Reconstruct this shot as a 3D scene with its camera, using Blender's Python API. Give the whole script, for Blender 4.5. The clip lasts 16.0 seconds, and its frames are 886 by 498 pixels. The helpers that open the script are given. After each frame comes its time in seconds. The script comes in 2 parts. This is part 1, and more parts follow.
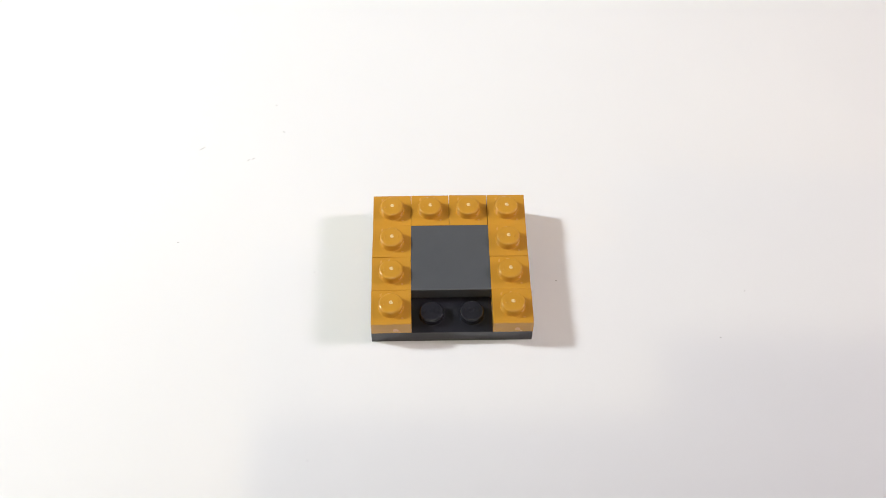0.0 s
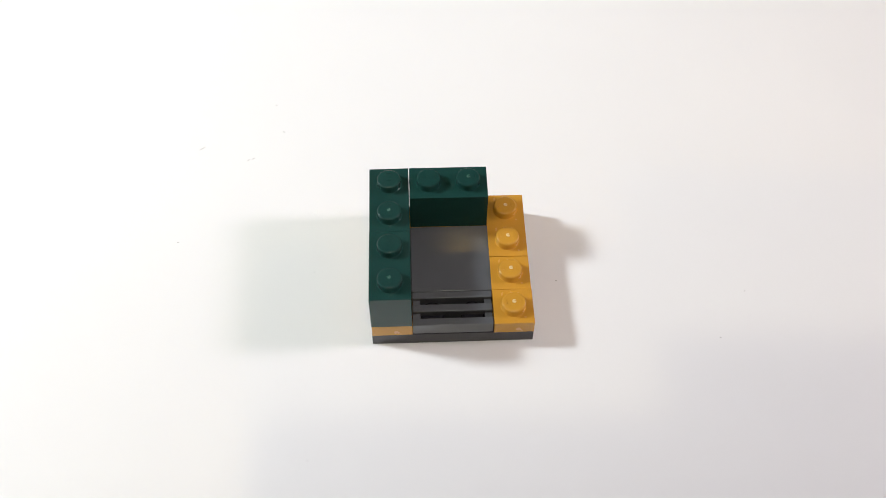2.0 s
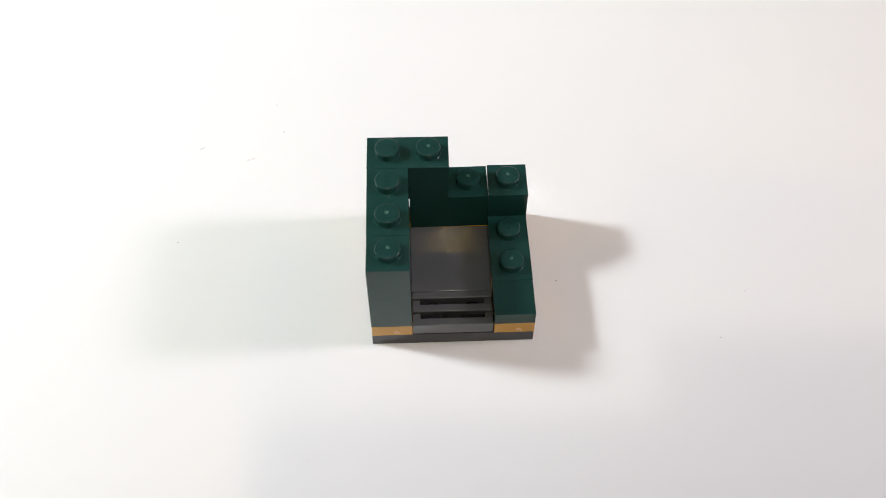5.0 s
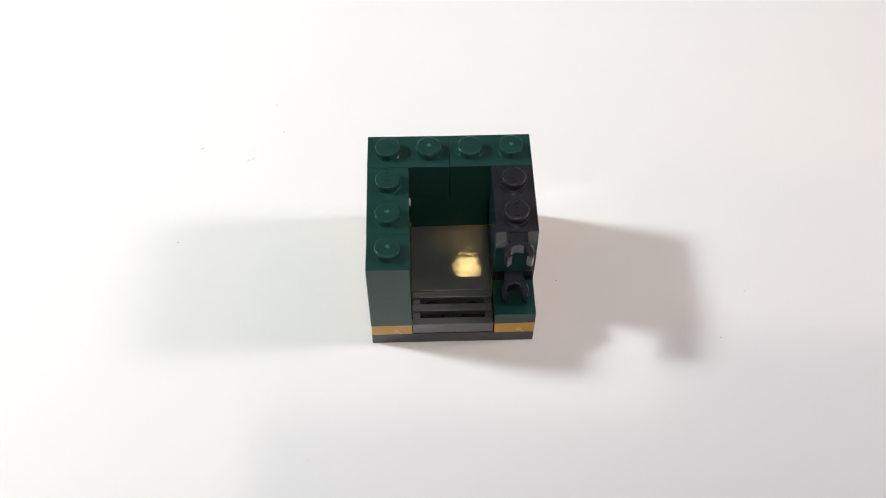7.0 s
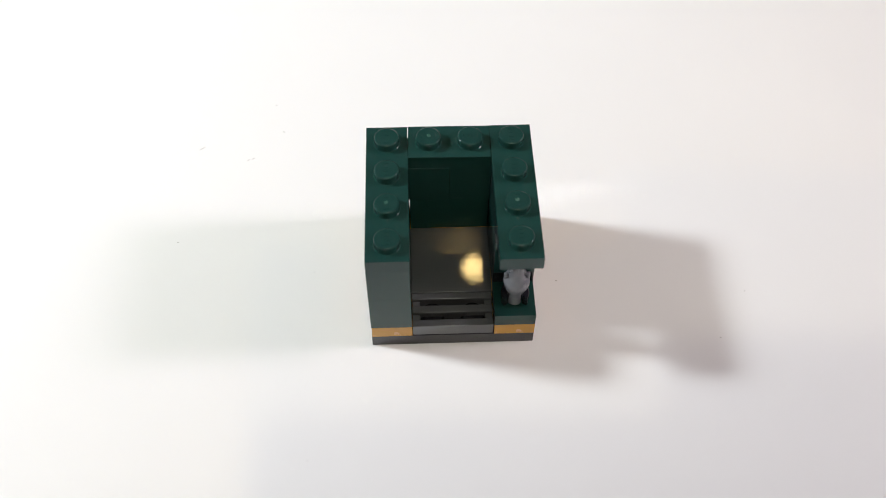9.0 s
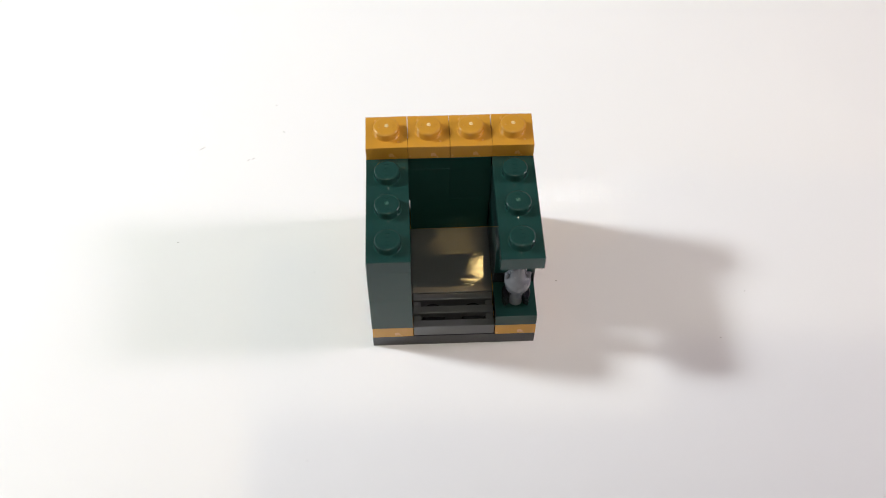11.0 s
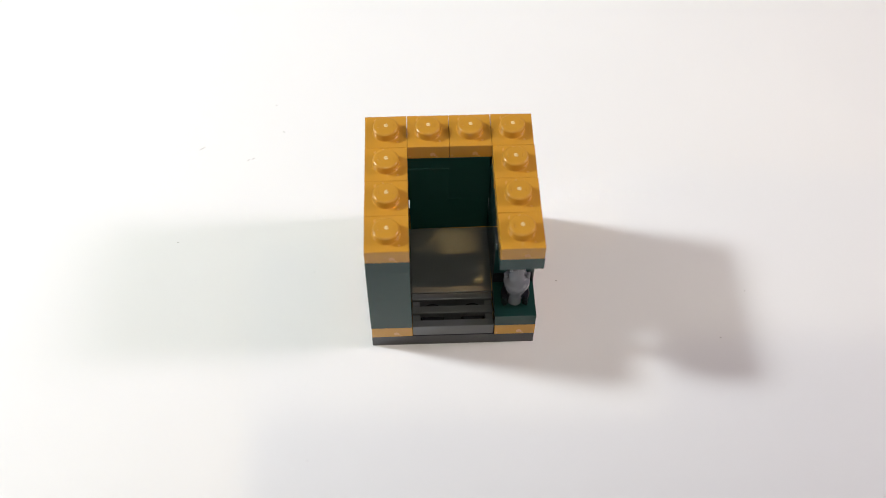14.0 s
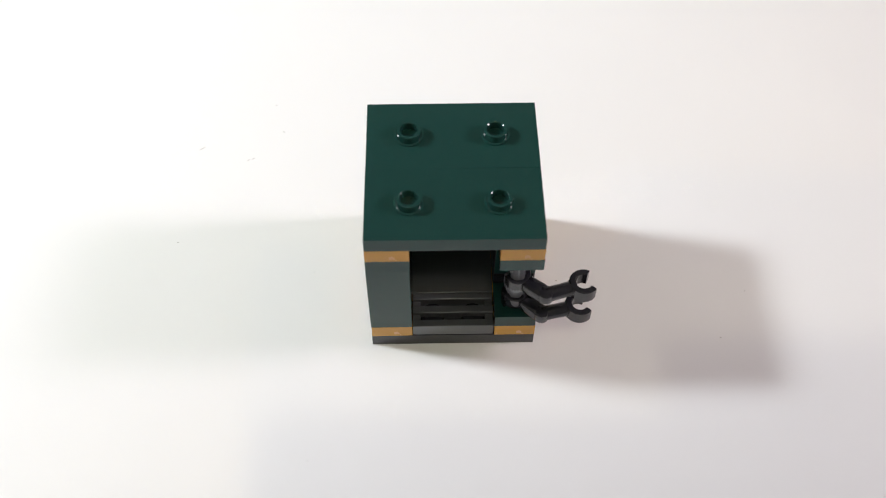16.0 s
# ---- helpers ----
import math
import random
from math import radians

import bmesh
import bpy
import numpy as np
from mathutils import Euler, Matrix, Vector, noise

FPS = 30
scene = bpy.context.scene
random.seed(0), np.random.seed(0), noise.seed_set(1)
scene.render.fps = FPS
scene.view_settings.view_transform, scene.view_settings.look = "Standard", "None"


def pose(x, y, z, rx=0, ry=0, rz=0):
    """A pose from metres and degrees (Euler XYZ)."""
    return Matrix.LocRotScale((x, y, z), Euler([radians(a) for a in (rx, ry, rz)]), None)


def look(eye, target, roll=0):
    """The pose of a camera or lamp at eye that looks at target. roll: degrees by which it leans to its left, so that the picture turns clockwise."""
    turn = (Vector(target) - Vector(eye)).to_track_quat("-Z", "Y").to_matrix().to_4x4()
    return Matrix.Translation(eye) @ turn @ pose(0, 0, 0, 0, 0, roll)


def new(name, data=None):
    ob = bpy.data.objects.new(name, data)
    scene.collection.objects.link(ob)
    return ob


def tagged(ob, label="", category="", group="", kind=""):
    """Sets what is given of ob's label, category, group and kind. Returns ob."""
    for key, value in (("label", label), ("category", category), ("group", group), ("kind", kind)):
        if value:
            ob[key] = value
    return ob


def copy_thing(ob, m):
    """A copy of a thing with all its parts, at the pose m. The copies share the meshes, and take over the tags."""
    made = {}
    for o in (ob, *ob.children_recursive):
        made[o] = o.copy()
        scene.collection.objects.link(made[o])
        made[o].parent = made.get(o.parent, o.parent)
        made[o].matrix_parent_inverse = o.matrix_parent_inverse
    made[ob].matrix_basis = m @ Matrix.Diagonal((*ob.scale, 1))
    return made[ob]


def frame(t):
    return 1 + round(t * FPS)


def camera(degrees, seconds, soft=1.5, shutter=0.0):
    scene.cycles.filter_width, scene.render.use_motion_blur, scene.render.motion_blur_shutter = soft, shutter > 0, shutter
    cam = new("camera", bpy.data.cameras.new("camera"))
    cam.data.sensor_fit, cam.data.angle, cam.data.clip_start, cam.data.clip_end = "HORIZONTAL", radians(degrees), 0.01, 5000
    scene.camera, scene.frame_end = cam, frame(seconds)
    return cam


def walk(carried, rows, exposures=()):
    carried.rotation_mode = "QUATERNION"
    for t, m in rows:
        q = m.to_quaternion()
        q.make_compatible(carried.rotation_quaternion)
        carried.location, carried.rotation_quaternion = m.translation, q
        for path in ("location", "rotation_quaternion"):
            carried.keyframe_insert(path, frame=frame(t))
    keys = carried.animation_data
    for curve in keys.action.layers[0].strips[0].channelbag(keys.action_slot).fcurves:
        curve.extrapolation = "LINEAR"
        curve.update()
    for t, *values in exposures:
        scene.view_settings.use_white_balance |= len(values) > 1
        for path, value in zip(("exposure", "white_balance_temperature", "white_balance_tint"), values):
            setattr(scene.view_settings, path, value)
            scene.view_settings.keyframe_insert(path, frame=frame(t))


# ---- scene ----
MM = 0.001
STUD = 8.0      # grid of the toy bricks, in millimetres
PLATE = 3.2     # height of a plate; a brick is three plates

EYE = (-0.00394, -0.11882, 0.17703)
VIEW = pose(*EYE, 35.423, -0.221, -0.779)
cam = camera(46.95, 16.0, soft=0.8)
walk(cam, [(0.0, VIEW), (16.0, VIEW)])
cam.data.dof.use_dof, cam.data.dof.focus_distance, cam.data.dof.aperture_fstop = True, 0.213, 23.0

# ---- light: two desk lamps beside the table, a warm ceiling bulb behind the camera ----
world = bpy.data.worlds.new("room_air")
world.use_nodes = True
world.node_tree.nodes["Background"].inputs[0].default_value = (0.9, 0.95, 1.0, 1)
world.node_tree.nodes["Background"].inputs[1].default_value = 0.02
scene.world = world


def lamp(name, watts, colour, radius, place, cone=0, aim=(0, 0, 0)):
    """A bulb; with a cone, in degrees, a shaded lamp that shines at a place on the table."""
    data = bpy.data.lights.new(name, "SPOT" if cone else "POINT")
    data.energy, data.color, data.shadow_soft_size = watts, colour, radius
    ob = new(name, data)
    if cone:
        data.spot_size, data.spot_blend = radians(cone), 0.7
        ob.matrix_world = look(place, aim)
    else:
        ob.matrix_world = pose(*place)
    return tagged(ob, kind="structure")


lamp("desk_lamp_light_west", 64.6, (0.925, 0.995, 1.035), 0.080, (-1.000, 0.215, 0.720), 34.6, (-0.31, 0.135, 0))
lamp("desk_lamp_light_east", 10.6, (1.02, 0.86, 0.965), 0.066, (0.685, 0.029, 0.401), 72)
lamp("ceiling_bulb_light", 10.2, (1.0, 0.90, 0.70), 0.030, (0.078, -0.745, 1.550))
lamp("ceiling_bulb_light", 5.0, (1.0, 0.70, 0.27), 0.023, (0.106, -1.035, 1.550), 80)
# the glossy brick sides throw streaks of lamp light onto the table
scene.cycles.blur_glossy, scene.cycles.caustics_reflective, scene.cycles.sample_clamp_indirect = 0.0, True, 0.0
scene.view_settings.exposure = 0.275


# ---- materials ----
def material(name):
    m = bpy.data.materials.new(name)
    m.use_nodes = True
    nt = m.node_tree
    return m, nt, nt.nodes["Principled BSDF"]


def add(nt, kind, **values):
    n = nt.nodes.new(kind)
    for key, value in values.items():
        n.inputs[key].default_value = value
    return n


def plastic(name, colour, rough=0.12, ior=1.54, metal=0.0, flow=0.0, relief=0.03, grain=0.0, fine_scale=700.0):
    """Moulded toy plastic: faint flow marks in the colour, fine scuffs in the gloss, a slightly wavy skin."""
    m, nt, b = material(name)
    co = nt.nodes.new("ShaderNodeTexCoord")
    info = nt.nodes.new("ShaderNodeObjectInfo")
    big = add(nt, "ShaderNodeTexNoise", Scale=180.0, Detail=3.0)
    fine = add(nt, "ShaderNodeTexNoise", Scale=fine_scale, Detail=2.0)
    for n in (big, fine):
        nt.links.new(co.outputs["Object"], n.inputs["Vector"])
    ramp = nt.nodes.new("ShaderNodeMapRange")
    for k, v in zip(("From Min", "From Max", "To Min", "To Max"), (0.3, 0.7, 1 - flow - 0.02, 1 + flow + 0.02)):
        ramp.inputs[k].default_value = v
    nt.links.new(big.outputs["Fac"], ramp.inputs["Value"])
    vary = nt.nodes.new("ShaderNodeMapRange")
    vary.inputs["To Min"].default_value, vary.inputs["To Max"].default_value = 0.98, 1.02
    nt.links.new(info.outputs["Random"], vary.inputs["Value"])
    mul = nt.nodes.new("ShaderNodeMath")
    mul.operation = "MULTIPLY"
    nt.links.new(ramp.outputs["Result"], mul.inputs[0])
    nt.links.new(vary.outputs["Result"], mul.inputs[1])
    tint = nt.nodes.new("ShaderNodeVectorMath")
    tint.operation = "SCALE"
    tint.inputs[0].default_value = colour
    nt.links.new(mul.outputs[0], tint.inputs["Scale"])
    nt.links.new(tint.outputs[0], b.inputs["Base Color"])
    gloss = nt.nodes.new("ShaderNodeMapRange")
    for k, v in zip(("From Min", "From Max", "To Min", "To Max"), (0.35, 0.75, rough * 0.8, rough * 1.5)):
        gloss.inputs[k].default_value = v
    nt.links.new(fine.outputs["Fac"], gloss.inputs["Value"])
    nt.links.new(gloss.outputs["Result"], b.inputs["Roughness"])
    bump = add(nt, "ShaderNodeBump", Strength=relief, Distance=0.0003)
    skin = nt.nodes.new("ShaderNodeMath")
    skin.operation = "MULTIPLY_ADD"
    skin.inputs[1].default_value = grain
    nt.links.new(fine.outputs["Fac"], skin.inputs[0])
    nt.links.new(big.outputs["Fac"], skin.inputs[2])
    nt.links.new(skin.outputs[0], bump.inputs["Height"])
    nt.links.new(bump.outputs["Normal"], b.inputs["Normal"])
    b.inputs["IOR"].default_value, b.inputs["Metallic"].default_value = ior, metal
    return m


GOLD = plastic("pearl_gold_plastic", (0.55, 0.270, 0.030), 0.20, 1.55, 0.03, relief=0.02)
GREEN = plastic("dark_green_plastic", (0.0098, 0.0435, 0.0382), 0.026, 1.45, relief=0.035, grain=0.45)
SCUFFED = plastic("scuffed_green_plastic", (0.0098, 0.0435, 0.0382), 0.022, 1.22, relief=0.045, grain=2.0, fine_scale=1500.0)
BLACK = plastic("black_plastic", (0.0155, 0.0155, 0.021), 0.07, 1.54)
TILE_GREY = plastic("blue_grey_plastic", (0.084, 0.089, 0.098), 0.02, 1.66, relief=0.002)
PALE = plastic("pale_green_mould_mark", (0.035, 0.12, 0.09), 0.3)
GATE = {"gold": plastic("pale_gold_mould_mark", (0.78, 0.60, 0.30), 0.35), "green": PALE, "scuffed_green": PALE,
        "black": BLACK}
SILVER = plastic("flat_silver_plastic", (0.15, 0.155, 0.172), 0.2, 1.5, 0.1, relief=0.0)
PHONE = plastic("phone_shell", (0.03, 0.03, 0.035), 0.3)


def table_top():
    m, nt, b = material("white_laminate")
    co = nt.nodes.new("ShaderNodeTexCoord")
    cloud = add(nt, "ShaderNodeTexNoise", Scale=14.0, Detail=4.0)
    grain = add(nt, "ShaderNodeTexNoise", Scale=900.0, Detail=3.0)
    for n in (cloud, grain):
        nt.links.new(co.outputs["Object"], n.inputs["Vector"])
    ramp = nt.nodes.new("ShaderNodeValToRGB")
    ramp.color_ramp.elements[0].color = (0.775, 0.775, 0.78, 1)
    ramp.color_ramp.elements[1].color = (0.83, 0.825, 0.82, 1)
    nt.links.new(cloud.outputs["Fac"], ramp.inputs["Fac"])
    nt.links.new(ramp.outputs["Color"], b.inputs["Base Color"])
    rough = nt.nodes.new("ShaderNodeMapRange")
    rough.inputs["To Min"].default_value, rough.inputs["To Max"].default_value = 0.30, 0.42
    nt.links.new(grain.outputs["Fac"], rough.inputs["Value"])
    nt.links.new(rough.outputs["Result"], b.inputs["Roughness"])
    bump = add(nt, "ShaderNodeBump", Strength=0.04, Distance=0.0002)
    nt.links.new(grain.outputs["Fac"], bump.inputs["Height"])
    nt.links.new(bump.outputs["Normal"], b.inputs["Normal"])
    return m


def paint(name, colour):
    m, nt, b = material(name)
    n = add(nt, "ShaderNodeTexNoise", Scale=3.0, Detail=6.0)
    ramp = nt.nodes.new("ShaderNodeValToRGB")
    ramp.color_ramp.elements[0].color = (*[c * 0.92 for c in colour], 1)
    ramp.color_ramp.elements[1].color = (*[min(c * 1.06, 0.9) for c in colour], 1)
    nt.links.new(n.outputs["Fac"], ramp.inputs["Fac"])
    nt.links.new(ramp.outputs["Color"], b.inputs["Base Color"])
    b.inputs["Roughness"].default_value = 0.8
    return m


WHITE = table_top()
WALL = paint("wall_paint", (0.83, 0.865, 0.90))
FLOOR = paint("floor_board_stain", (0.28, 0.20, 0.14))
DUST = paint("grey_dust", (0.42, 0.40, 0.38))


# ---- mesh tools, all in millimetres ----
def slab(bm, x0, x1, y0, y1, z0, z1, bevel=0.0, open_below=False, segments=2):
    """A box with rounded edges; open_below keeps the lowest edges sharp and hollows it out from beneath."""
    made = bmesh.ops.create_cube(bm, size=1.0, matrix=Matrix.LocRotScale(
        ((x0 + x1) / 2, (y0 + y1) / 2, (z0 + z1) / 2), None, (x1 - x0, y1 - y0, z1 - z0)))
    verts = made["verts"]
    if bevel:
        edges = {e for v in verts for e in v.link_edges}
        if open_below:
            edges = [e for e in edges if max(v.co.z for v in e.verts) > z0 + 1e-6]
        got = bmesh.ops.bevel(bm, geom=list(edges), offset=bevel, segments=segments, profile=0.5, affect="EDGES")
        verts = list({v for f in got["faces"] for v in f.verts})
    if open_below:
        bm.normal_update()
        under = min(bm.faces, key=lambda f: (round(f.calc_center_median().z, 4), -f.calc_area()))
        bmesh.ops.inset_region(bm, faces=[under], thickness=1.2)
        out = bmesh.ops.extrude_face_region(bm, geom=[under])
        bmesh.ops.translate(bm, verts=[g for g in out["geom"] if isinstance(g, bmesh.types.BMVert)], vec=(0, 0, z1 - z0 - 1.0))
        bmesh.ops.delete(bm, geom=[under], context="FACES_ONLY")


def lathe(bm, profile, segments=36, m=Matrix()):
    """Turns (radius, height) pairs round the z axis."""
    rings = []
    for r, h in profile:
        rings.append([bm.verts.new(m @ Vector((r * math.cos(a), r * math.sin(a), h)))
                      for a in (2 * math.pi * k / segments for k in range(segments))])
    for low, high in zip(rings, rings[1:]):
        for k in range(segments):
            bm.faces.new((low[k], low[(k + 1) % segments], high[(k + 1) % segments], high[k]))
    bm.faces.new(rings[0][::-1])
    bm.faces.new(rings[-1])


def c_ring(bm, cx, cy, inner, outer, z0, z1, gap, facing, segments=22):
    """An open ring, as a clip has it: gap and facing in degrees, round an upright axis."""
    a0, a1 = radians(facing + gap / 2), radians(facing + 360 - gap / 2)
    sides = []
    for k in range(segments + 1):
        a = a0 + (a1 - a0) * k / segments
        c, s = math.cos(a), math.sin(a)
        e = min(0.18, (outer - inner) / 4, (z1 - z0) / 4)
        sides.append([bm.verts.new((cx + r * c, cy + r * s, z)) for r, z in (
            (inner + e, z0), (outer - e, z0), (outer, z0 + e), (outer, z1 - e),
            (outer - e, z1), (inner + e, z1), (inner, z1 - e), (inner, z0 + e))])
    for a, b in zip(sides, sides[1:]):
        for k in range(8):
            bm.faces.new((a[k], a[(k + 1) % 8], b[(k + 1) % 8], b[k]))
    bm.faces.new(sides[0])
    bm.faces.new(sides[-1][::-1])


def beam(bm, a, b, wide, tall, bevel=0.3):
    """A rounded bar from a to b (x, y, z), lying level."""
    a, b = Vector(a), Vector(b)
    way = b - a
    turn = math.atan2(way.y, way.x)
    made = bmesh.ops.create_cube(bm, size=1.0, matrix=Matrix.LocRotScale(
        (a + b) / 2, Euler((0, -math.asin(way.z / way.length), turn)), (way.length, wide, tall)))
    edges = list({e for v in made["verts"] for e in v.link_edges})
    bmesh.ops.bevel(bm, geom=edges, offset=bevel, segments=3, profile=0.5, affect="EDGES")


MESHES = {}


def mesh_of(key, fill, mat, angle=32):
    """One mesh per kind of piece, shared by all that look alike."""
    if key not in MESHES:
        bm = bmesh.new()
        fill(bm)
        bmesh.ops.recalc_face_normals(bm, faces=bm.faces)
        bm.normal_update()
        rounded = [f.calc_area() < 0.6 or max(abs(c) for c in f.normal) < 0.9999 for f in bm.faces]
        bmesh.ops.scale(bm, vec=(MM, MM, MM), verts=bm.verts)
        me = bpy.data.meshes.new(key)
        bm.to_mesh(me)
        bm.free()
        me.materials.append(mat)
        me.set_sharp_from_angle(angle=radians(angle))
        me.polygons.foreach_set("use_smooth", rounded)
        MESHES[key] = me
    return MESHES[key]


def part(name, me, parent, x=0, y=0, z=0, rz=0, label=""):
    ob = new(name, me)
    ob.parent = parent
    ob.matrix_basis = pose(x * MM, y * MM, z * MM, 0, 0, rz)
    return tagged(ob, label) if label else ob


def thing(name, label, category, group=""):
    return tagged(new(name), label, category, group)


# ---- the room: table, floor, walls, ceiling ----
def structure(name, fill, mat):
    return tagged(new(name, mesh_of(name, fill, mat)), kind="structure")


def room():
    structure("floor", lambda bm: slab(bm, -1700, 1700, -1700, 1700, -800, -750), FLOOR)
    structure("ceiling", lambda bm: slab(bm, -1700, 1700, -1700, 1700, 1750, 1800), WALL)
    structure("wall_north", lambda bm: slab(bm, -1600, 1600, 1600, 1700, -750, 1750), WALL)
    structure("wall_south", lambda bm: slab(bm, -1600, 1600, -1700, -1600, -750, 1750), WALL)
    structure("wall_east", lambda bm: slab(bm, 1600, 1700, -1700, 1700, -750, 1750), WALL)
    structure("wall_west", lambda bm: slab(bm, -1700, -1600, -1700, 1700, -750, 1750), WALL)


def table():
    root = thing("table", "plain white smooth table with faint scuffs", "table")
    part("tabletop", mesh_of("tabletop", lambda bm: slab(bm, -600, 600, -450, 450, -25, 0, 2.0), WHITE), root)
    leg = mesh_of("table_leg", lambda bm: slab(bm, -25, 25, -25, 25, -750, -25.5, 2.0), WHITE)
    for x in (-550, 550):
        for y in (-400, 400):
            part("leg", leg, root, x, y)


def specks():
    """Lint and scratches lying on the table top."""
    def fill(bm):
        marks = ((-56.1, 35.9, 1.3, 40), (-45.3, 32.2, 0.7, 60), (-44.2, 32.7, 0.7, 35), (-37.9, 40.7, 0.6, 150),
                 (-58.1, 9.3, 0.4, 0), (21.9, -1.3, 0.45, 160), (53.9, -15.4, 0.4, 10), (-40.3, 49.1, 0.4, 140),
                 (-27.3, -40.9, 0.35, 0), (60.8, -4.2, 0.4, 80), (-28.5, 1.4, 0.25, 30))
        for x, y, size, turn in marks:
            c, s = math.cos(radians(turn)), math.sin(radians(turn))
            beam(bm, (x - c * size / 2, y - s * size / 2, 0.05), (x + c * size / 2, y + s * size / 2, 0.05), 0.11, 0.08, 0.02)
    tagged(new("lint_specks", mesh_of("lint_specks", fill, DUST)), "tiny grey lint specks scattered on the white table", "dust", kind="stuff")


# ---- toy bricks ----
def stud_fill(mark):
    def fill(bm):
        lathe(bm, ((2.56, -0.02), (2.47, 0.05), (2.42, 0.13), (2.4, 0.24), (2.4, 1.36), (2.36, 1.52), (2.24, 1.64), (2.05, 1.70)), 40)
        if mark in ("bars", "ring"):
            for k in range(4):
                x = -1.35 + 0.9 * k
                if mark == "ring" and k in (1, 2):
                    continue
                slab(bm, x - 0.14, x + 0.14, -0.45, 0.45, 1.69, 1.79, 0.04, segments=1)
    return fill


def stud(root, tone, mat, x, y, z, mark, turn=0):
    knob = part("stud", mesh_of(f"stud_{tone}_{mark}", stud_fill(mark), mat), root, x, y, z, turn)
    if mark == "ring":
        part("moulding_mark", mesh_of(f"mark_{tone}", mark_fill, GATE[tone]), knob, 0.1, 0.1, 1.69)


def mark_fill(bm):
    """The small raised ring that the mould leaves in the middle of a stud."""
    c_ring(bm, 0, 0, 0.17, 0.40, 0.0, 0.08, 50, 20, 14)
    lathe(bm, ((0.14, 0.0), (0.12, 0.07), (0.06, 0.1)), 10)


def body_fill(nx, ny, height, slack):
    def fill(bm):
        w, d = nx * STUD / 2 - slack, ny * STUD / 2 - 0.014
        slab(bm, -w, w, -d, d, 0, height, 0.07, open_below=True)
    return fill


def brick(name, tone, mat, nx, ny, plates, label, group, marks=("ring", "bars"), studs=True, slack=0.014):
    """A brick, plate or tile with its foot at z = 0 and its middle at the origin."""
    root = thing(name, label, "toy brick", group)
    height = plates * PLATE
    part("body", mesh_of(f"body_{tone}_{nx}_{ny}_{plates}_{slack}", body_fill(nx, ny, height, slack), mat), root)
    if studs:
        k = 0
        for j in range(ny):
            for i in range(nx):
                stud(root, tone, mat, (i - (nx - 1) / 2) * STUD, (j - (ny - 1) / 2) * STUD, height, marks[k % len(marks)],
                     90 if ny > nx else 0)
                k += 1
    return root


def grille():
    """A slotted tile: three bars across, sunk cheeks at their ends, and the studs of the plate beneath showing in the slots."""
    root = thing("grille_tile", "dark blue-grey slotted grille tile, two studs wide", "toy brick")
    for y0, y1, low in ((-3.9, -2.25, 0.0), (-0.75, 0.95, 0.7), (2.35, 3.9, 0.0)):
        part("bar", mesh_of(f"grille_bar_{y0}", lambda bm: slab(bm, -7.93, 7.93, y0, y1, low, PLATE, 0.22, segments=4), TILE_GREY), root)

    def cheek_fill(bm):
        slab(bm, -0.75, 0.75, -3.0, 3.0, 0.2, PLATE - 0.75, 0.1, segments=1)
    cheek = mesh_of("grille_cheek", cheek_fill, TILE_GREY)
    for x in (-7.1, 7.1):
        part("cheek", cheek, root, x)

    def floor_fill(bm):
        slab(bm, -7.8, 7.8, -3.6, 3.6, 0.03, 0.35, 0.04, segments=1)
        for x in (-4, 4):
            lathe(bm, ((2.4, 0.3), (2.4, 1.42), (2.3, 1.62), (2.05, 1.72)), 28, Matrix.Translation((x, 0, 0)))
            for k in range(4):
                slab(bm, x - 1.5 + 0.9 * k, x - 1.2 + 0.9 * k, -1.9, -1.15, 1.7, 1.82, 0.04, segments=1)
                slab(bm, x - 1.5 + 0.9 * k, x - 1.2 + 0.9 * k, 1.1, 1.75, 1.7, 1.82, 0.04, segments=1)
    part("inner_studs", mesh_of("grille_floor", floor_fill, BLACK), root)
    return root


def clip_plate():
    root = brick("clip_plate", "black", BLACK, 1, 2, 1, "glossy black plate with an open clip at its end", "clip plates", ("bars",))

    def fill(bm):
        c_ring(bm, 0, -12.3 + 0.0, 1.62, 2.75, 0.25, 3.0, 110, -90)
        slab(bm, -1.9, 1.9, -9.9, -7.85, 0.25, 3.0, 0.15)
    part("clip", mesh_of("plate_clip", fill, BLACK), root)
    return root


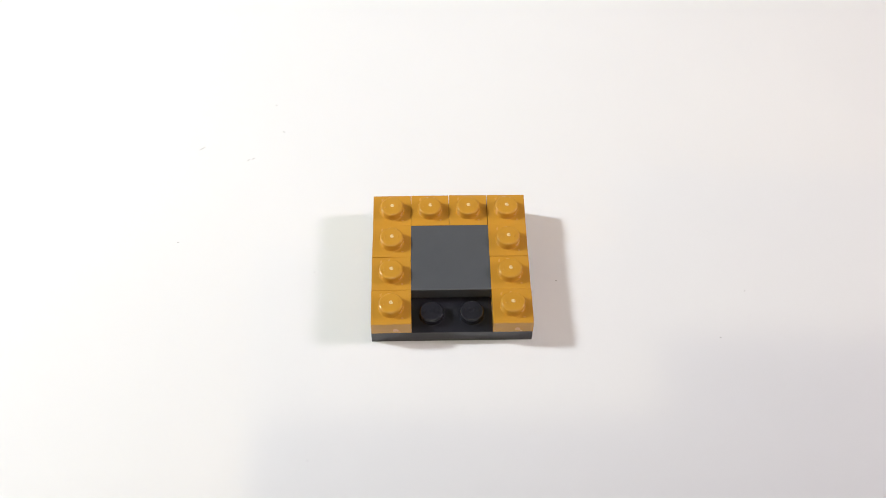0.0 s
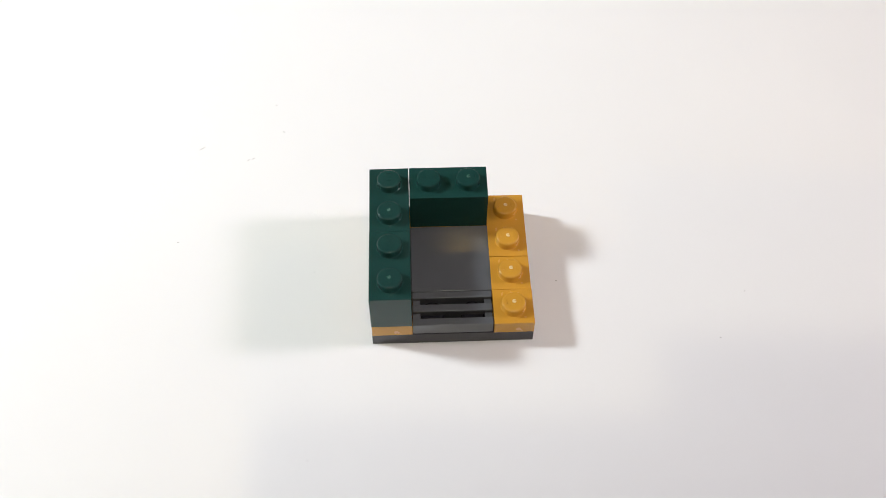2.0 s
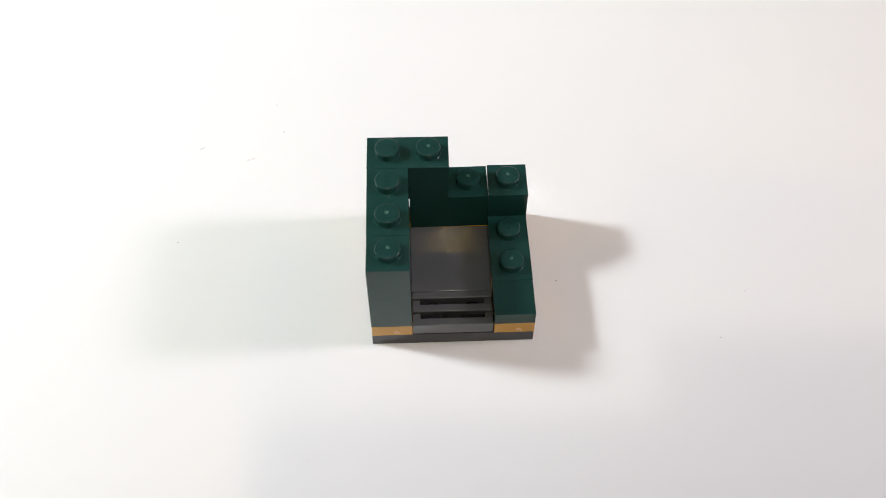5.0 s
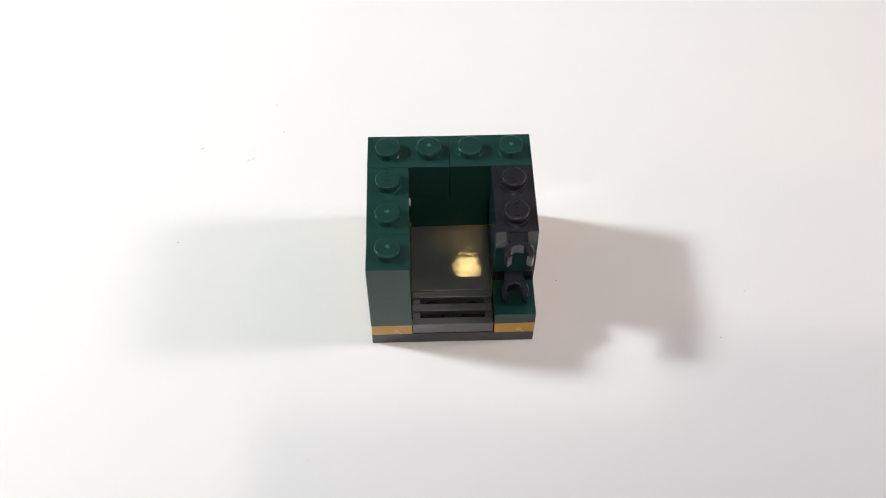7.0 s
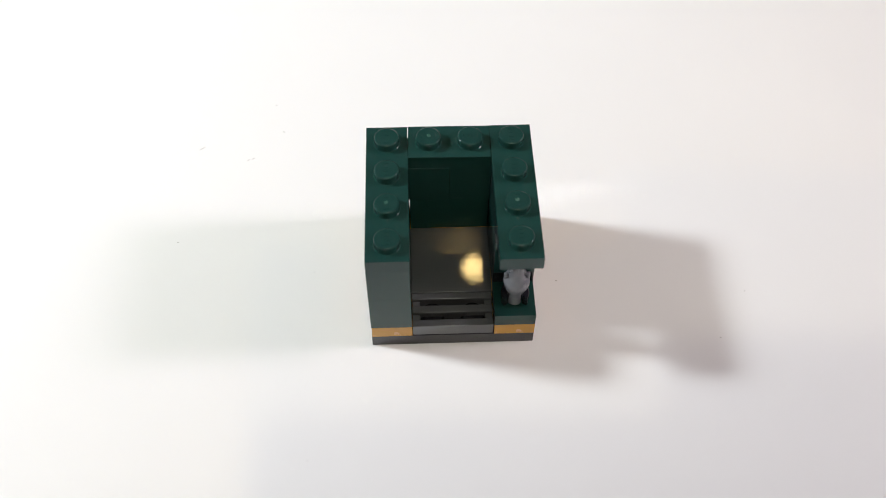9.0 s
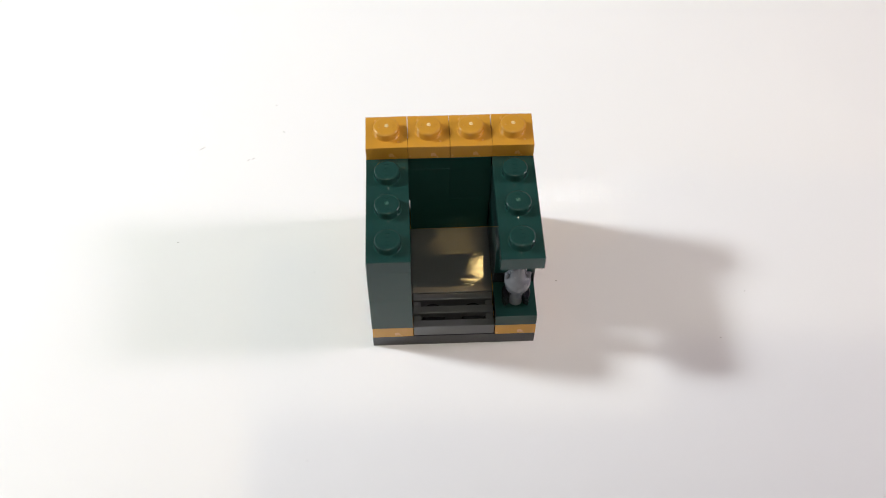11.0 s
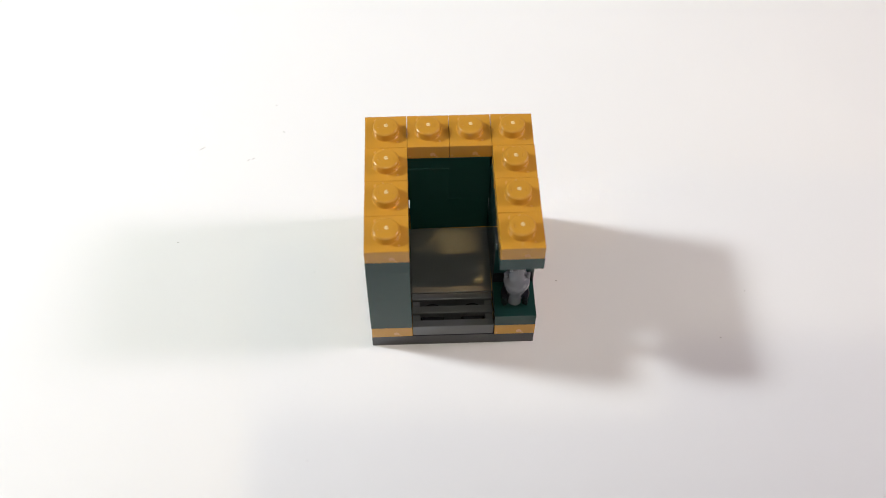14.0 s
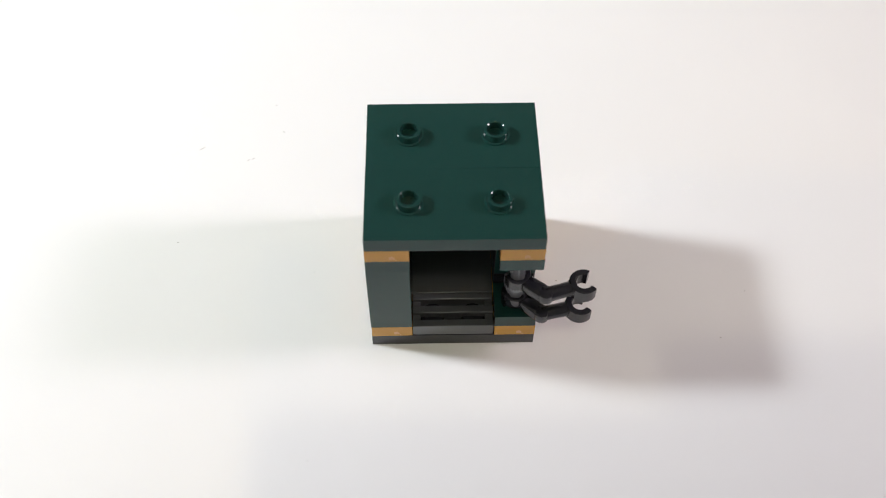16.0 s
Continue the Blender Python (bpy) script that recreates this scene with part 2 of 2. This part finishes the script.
def nozzle():
    """A rod standing on its tip: a cone that widens upward, a collar with a sloping shoulder and two fins, a slim tube with an open end."""
    root = thing("nozzle", "light grey hollow nozzle rod standing upright in clips", "toy part")

    def shaft(bm):
        lathe(bm, ((1.25, 0.0), (1.36, 0.15), (1.42, 2.6), (1.55, 3.2), (1.95, 4.6), (2.3, 5.6), (2.4, 6.3)), 30)
    part("cone", mesh_of("nozzle_cone", shaft, SILVER), root)

    def collar(bm):
        lathe(bm, ((2.4, 6.25), (2.5, 6.45), (2.5, 7.6), (2.36, 7.85), (1.85, 8.2), (1.55, 8.7), (1.5, 9.3)), 30)
        for a in (178, 2):
            c, s = math.cos(radians(a)), math.sin(radians(a))
            beam(bm, (2.1 * c, 2.1 * s - 0.1, 6.0), (2.1 * c, 2.1 * s - 0.1, 9.4), 0.75, 0.75, 0.25)
    part("collar", mesh_of("nozzle_collar", collar, SILVER), root)

    def tube(bm):
        lathe(bm, ((1.5, 9.2), (1.5, 13.4), (1.62, 13.6), (1.64, 15.2), (1.55, 15.4), (0.85, 15.4), (0.75, 15.2), (0.75, 12.5)), 30)
    part("tube", mesh_of("nozzle_tube", tube, SILVER), root)
    return root


def arm():
    """A jointed arm: a clip round the rod, an upper arm, a rounded elbow, a forearm and a gripping clip. Its origin is the rod's axis."""
    root = thing("robot_arm", "glossy black bent toy arm ending in an open clip", "toy part", "robot arms")
    part("rod_clip", mesh_of("arm_rod_clip", lambda bm: c_ring(bm, 0, 0, 1.62, 2.5, -1.4, 1.4, 80, 150), BLACK), root)

    def upper(bm):
        beam(bm, (1.2, -1.4, 0), (4.6, -4.3, -0.1), 3.0, 2.8, 0.7)
        lathe(bm, ((0.7, -1.45), (1.2, -1.36), (1.46, -1.05), (1.52, -0.6), (1.52, 0.6), (1.46, 1.05), (1.2, 1.36), (0.7, 1.45)), 24,
              Matrix.Translation((4.7, -4.45, -0.05)))
    part("upper_arm", mesh_of("arm_upper", upper, BLACK), root)

    def fore(bm):
        way = Vector((6.2, 1.25, 0.1)).normalized()
        lathe(bm, ((0.8, -0.8), (1.3, -0.4), (1.46, 0.3), (1.4, 3.2), (1.46, 5.0), (1.2, 5.6)), 24,
              Matrix.Translation((4.4, -4.5, 0)) @ way.to_track_quat("Z", "Y").to_matrix().to_4x4())
    part("forearm", mesh_of("arm_fore", fore, BLACK), root)

    def grip(bm):
        c_ring(bm, 12.0, -3.0, 1.55, 2.75, -1.6, 1.6, 100, 8)
        beam(bm, (9.2, -3.5, 0), (10.3, -3.3, 0), 2.9, 2.9, 0.8)
    part("gripping_clip", mesh_of("arm_grip", grip, BLACK), root)
    return root


def roof_plate():
    root = thing("roof_plate", "dark green smooth roof plate with two hollow studs", "toy brick", "roof plates")
    part("body", mesh_of("roof_body", lambda bm: slab(bm, -15.9, 15.9, -7.998, 7.998, 0, PLATE, 0.02, open_below=True), GREEN), root)

    def fill(bm):
        lathe(bm, ((2.75, -0.05), (2.75, 0.22), (2.4, 0.3), (2.36, 1.5), (2.28, 1.72), (1.75, 1.72), (1.6, 1.6), (1.55, 0.1)), 36)
    hollow = mesh_of("hollow_stud", fill, GREEN)
    for x in (-8, 8):
        part("hollow_stud", hollow, root, x, 0, PLATE)
    return root


# ---- the phone that films, on its stand ----
def phone():
    root = thing("phone", "dark phone held level above the table", "phone")
    root.matrix_basis = VIEW
    part("body", mesh_of("phone_body", lambda bm: slab(bm, -19.5, 122, -66, 6, 3, 11, 1.5), PHONE), root)
    part("camera_bump", mesh_of("phone_bump", lambda bm: slab(bm, -9, 9, -12, 5, 1.5, 3.0, 0.6), PHONE), root)
    stand = thing("phone_stand", "black clamp stand that holds the phone", "stand")
    clamp = part("clamp", mesh_of("stand_clamp", lambda bm: slab(bm, 50, 130, -70, 22, 11.2, 18, 1.5), PHONE), stand)
    clamp.matrix_basis = VIEW
    part("pole", mesh_of("stand_pole", lambda bm: lathe(bm, ((6, 4), (6, 160)), 20), PHONE), stand, 100, -180, 0)
    part("foot", mesh_of("stand_foot", lambda bm: slab(bm, -60, 60, -60, 40, 0, 8, 2.0), PHONE), stand, 100, -200, 0)


room()
table()
specks()
phone()

# ---- the pieces of the model: maker, column, row and height of the middle, time of arrival ----
PIECES = []


def put(ob, x, y, z, when, turn=0.0, loose=0.0, pressed=0.0, twists=()):
    """loose: millimetres by which the piece sits proud until it is pressed home. twists: times, turn and lean by which it shifts
    on its studs while the next pieces are pressed on."""
    PIECES.append((ob, x, y, z, when, turn, loose, pressed, twists))


def cell(n):
    """Middle of the n-th stud of four, counted from the west or from the front."""
    return (n - 2.5) * STUD


GOLD_TEXT = "pearl gold plastic plate with one round stud"
GREEN_TEXT = "dark green plastic brick with two round studs"
SMALL_TEXT = "dark green plastic brick with one round stud"
wobble = random.Random(7)

base = brick("base_plate", "black", BLACK, 4, 4, 1, "black four by four base plate lying on the table", "", ("bars",))
put(base, 0, 0, 0, 0)
first = brick("gold_plate", "gold", GOLD, 1, 1, 1, GOLD_TEXT, "gold plates", ("ring",), slack=0.04)
GOLD_LOW = [(1, 4), (2, 4), (3, 4), (4, 4), (1, 3), (1, 2), (1, 1), (4, 3), (4, 2), (4, 1)]
GOLD_HIGH = [(1, 4, 9.15), (2, 4, 9.55), (3, 4, 10.15), (4, 4, 10.55), (4, 3, 11.15), (4, 2, 11.55), (4, 1, 12.15),
             (1, 3, 12.55), (1, 2, 13.15), (1, 1, 13.55)]
for k, (i, j) in enumerate(GOLD_LOW):
    ob = first if k == 0 else copy_thing(first, Matrix())
    put(ob, cell(i) + wobble.uniform(-0.05, 0.06), cell(j) + wobble.uniform(-0.05, 0.05), PLATE, 0, wobble.uniform(-0.7, 0.7))
for i, j, when in GOLD_HIGH:
    put(copy_thing(first, Matrix()), cell(i), cell(j), 9 * PLATE, when, wobble.uniform(-0.9, 0.9))

tile = thing("square_tile", "smooth dark blue-grey square tile, two studs wide", "toy brick")
part("face", mesh_of("tile_face", lambda bm: slab(bm, -8.06, 8.06, -8.06, 8.06, 0.45, PLATE + 0.03, 0.20, segments=4), TILE_GREY), tile)
part("foot", mesh_of("tile_foot", lambda bm: slab(bm, -7.85, 7.85, -7.85, 7.85, 0, 0.6, 0.05, open_below=False), TILE_GREY), tile)
put(tile, 0, 0, PLATE, 0)
put(grille(), 0, cell(1), PLATE, 0.15)

# lower green course
tall = brick("green_brick", "green", GREEN, 1, 2, 3, GREEN_TEXT, "green bricks", ("ring", "bars"))
put(tall, cell(1), -STUD, 2 * PLATE, 0.55)
put(copy_thing(tall, Matrix()), cell(1), STUD, 2 * PLATE, 1.15, 0.3)
scuffed = brick("green_brick", "scuffed_green", SCUFFED, 2, 1, 3, GREEN_TEXT, "green bricks", ("bars", "ring"), slack=0.075)
put(scuffed, 0, cell(4), 2 * PLATE, 1.55, 0.7,
    twists=((1.55, -0.2, -0.08), (2.15, 0.45, -0.32), (3.15, 0.45, -0.6), (3.55, 0.6, -0.5), (6.55, 0.4, -0.1), (7.55, -0.3, 0.05), (8.15, 0.2, -0.1), (9.15, 0.2, -0.2), (11.55, 0.5, -0.1), (12.15, 0.5, -0.5)))
single = brick("small_green_brick", "green", GREEN, 1, 1, 3, SMALL_TEXT, "green bricks", ("ring",))
put(single, cell(4), cell(4), 2 * PLATE, 2.15, -0.3, 0.40, 5.15)
low = brick("green_plate", "green", GREEN, 1, 2, 1, "dark green plastic plate with two round studs", "green plates", ("ring", "bars"))
put(low, cell(4), 0, 2 * PLATE, 2.55, 0.4)
flat = brick("green_tile", "green", GREEN, 1, 1, 1, "dark green smooth square tile", "green plates", studs=False)
put(flat, cell(4), cell(1), 2 * PLATE, 3.15, 0.0)

# upper green course
wide = brick("green_brick", "green", GREEN, 2, 1, 3, GREEN_TEXT, "green bricks", ("bars", "ring"))
put(copy_thing(single, Matrix()), cell(1), cell(1), 5 * PLATE, 3.55, -0.5)
put(copy_thing(tall, Matrix()), cell(1), 0, 5 * PLATE, 4.15)
put(wide, -STUD, cell(4), 5 * PLATE, 4.55, -0.4)
put(copy_thing(wide, Matrix()), STUD, cell(4), 5 * PLATE, 5.15, 0.15,
    twists=((7.15, -0.2, -1.2), (7.55, -0.75, 0.0), (8.15, -0.4, 0.0), (9.15, -1.4, 0.1), (9.55, -1.3, 0.0), (11.55, 0.1, 0.0), (12.15, -1.8, 0.0)))
clip = clip_plate()
put(clip, cell(4), 0, 3 * PLATE, 5.55)
put(copy_thing(tall, Matrix()), cell(4), 0, 4 * PLATE, 6.15, 0.3)
put(copy_thing(clip, Matrix()), cell(4), 0, 7 * PLATE, 6.55)
put(nozzle(), cell(4), -12.3, 3 * PLATE, 7.15, 0)

# plates under the upper gold ring
long_plate = brick("green_plate", "green", GREEN, 1, 4, 1, "long dark green plastic plate with four round studs", "green plates",
                   ("bars", "ring", "bars", "bars"))
put(long_plate, cell(1), 0, 8 * PLATE, 7.55)
cross = brick("green_plate", "green", GREEN, 2, 1, 1, "dark green plastic plate with two round studs", "green plates", ("ring", "bars"), slack=0.09)
put(cross, 0, cell(4), 8 * PLATE, 8.15, -0.6, twists=((11.55, -0.2, 0.0), (12.15, -1.3, 0.0)))
put(copy_thing(long_plate, Matrix()), cell(4), 0, 8 * PLATE, 8.55, 0.3)

# roof and arms
roof = roof_plate()
put(roof, 0, -STUD, 10 * PLATE, 14.15)
put(copy_thing(roof, Matrix()), 0, STUD, 10 * PLATE, 14.55, 0.15, 0.12, 15.15)
claw = arm()
put(claw, cell(4), -12.3, 12.0, 15.15, -4, twists=((15.55, 0.0, 0.0),))
put(copy_thing(claw, Matrix()), cell(4), -12.3, 18.0, 15.55, 4)

# how the whole model is nudged while pieces are pressed on: time, x, y, turn
NUDGES = [(0.0, -0.15, 0.58, 0.27), (1.15, -0.22, 0.30, 1.25), (5.55, -0.16, 0.42, 0.9), (7.55, -0.2, 0.04, 1.1),
          (9.55, -0.1, -0.05, 1.4), (12.55, -0.22, -0.05, 1.25), (14.15, 0.0, -0.15, 0.8), (14.55, 0.18, -0.46, 0.3), (15.55, 0.05, -0.05, 0.2)]


def motions():
    """Every piece waits on the table out of the picture until it is set on the model, then shares the model's small nudges."""
    tick = 1.0 / FPS
    wait = 0
    for ob, x, y, z, when, turn, loose, pressed, twists in PIECES:
        def spot(nudge):
            at, dx, dy, rz = nudge
            up = loose if at < pressed else 0.0
            twist, lean = ([s[1:] for s in twists if s[0] <= at] or [(turn, 0.0)])[-1]
            return pose(dx * MM, dy * MM, 0, 0, 0, rz) @ pose(x * MM, y * MM, (z + up) * MM, lean, 0, twist)
        extra = [t for t in (pressed, *[s[0] for s in twists]) if t and t not in [n[0] for n in NUDGES]]
        steps = sorted(NUDGES + [(t, *[n for n in NUDGES if n[0] <= t][-1][1:]) for t in extra])
        now = [n for n in steps if n[0] <= when][-1]
        rows = []
        if when > 0:
            parked = pose(-0.26 + 0.040 * (wait % 7), -0.20 - 0.045 * (wait // 7), 0.0016 if ob.name.startswith("robot") else 0.0)
            wait += 1
            rows += [(0.0, parked), (when - 2 * tick, parked), (when - tick, parked)]
            rows += [(when, spot(now)), (when + tick, spot(now))]
        else:
            rows += [(0.0, spot(now))]
        for n in steps:
            if n[0] > when:
                rows += [(n[0] - 2 * tick, spot(now)), (n[0] - tick, spot(now)), (n[0], spot(n)), (n[0] + tick, spot(n))]
                now = n
        rows += [(15.8, spot(now)), (16.0, spot(now))]
        walk(ob, rows)


motions()
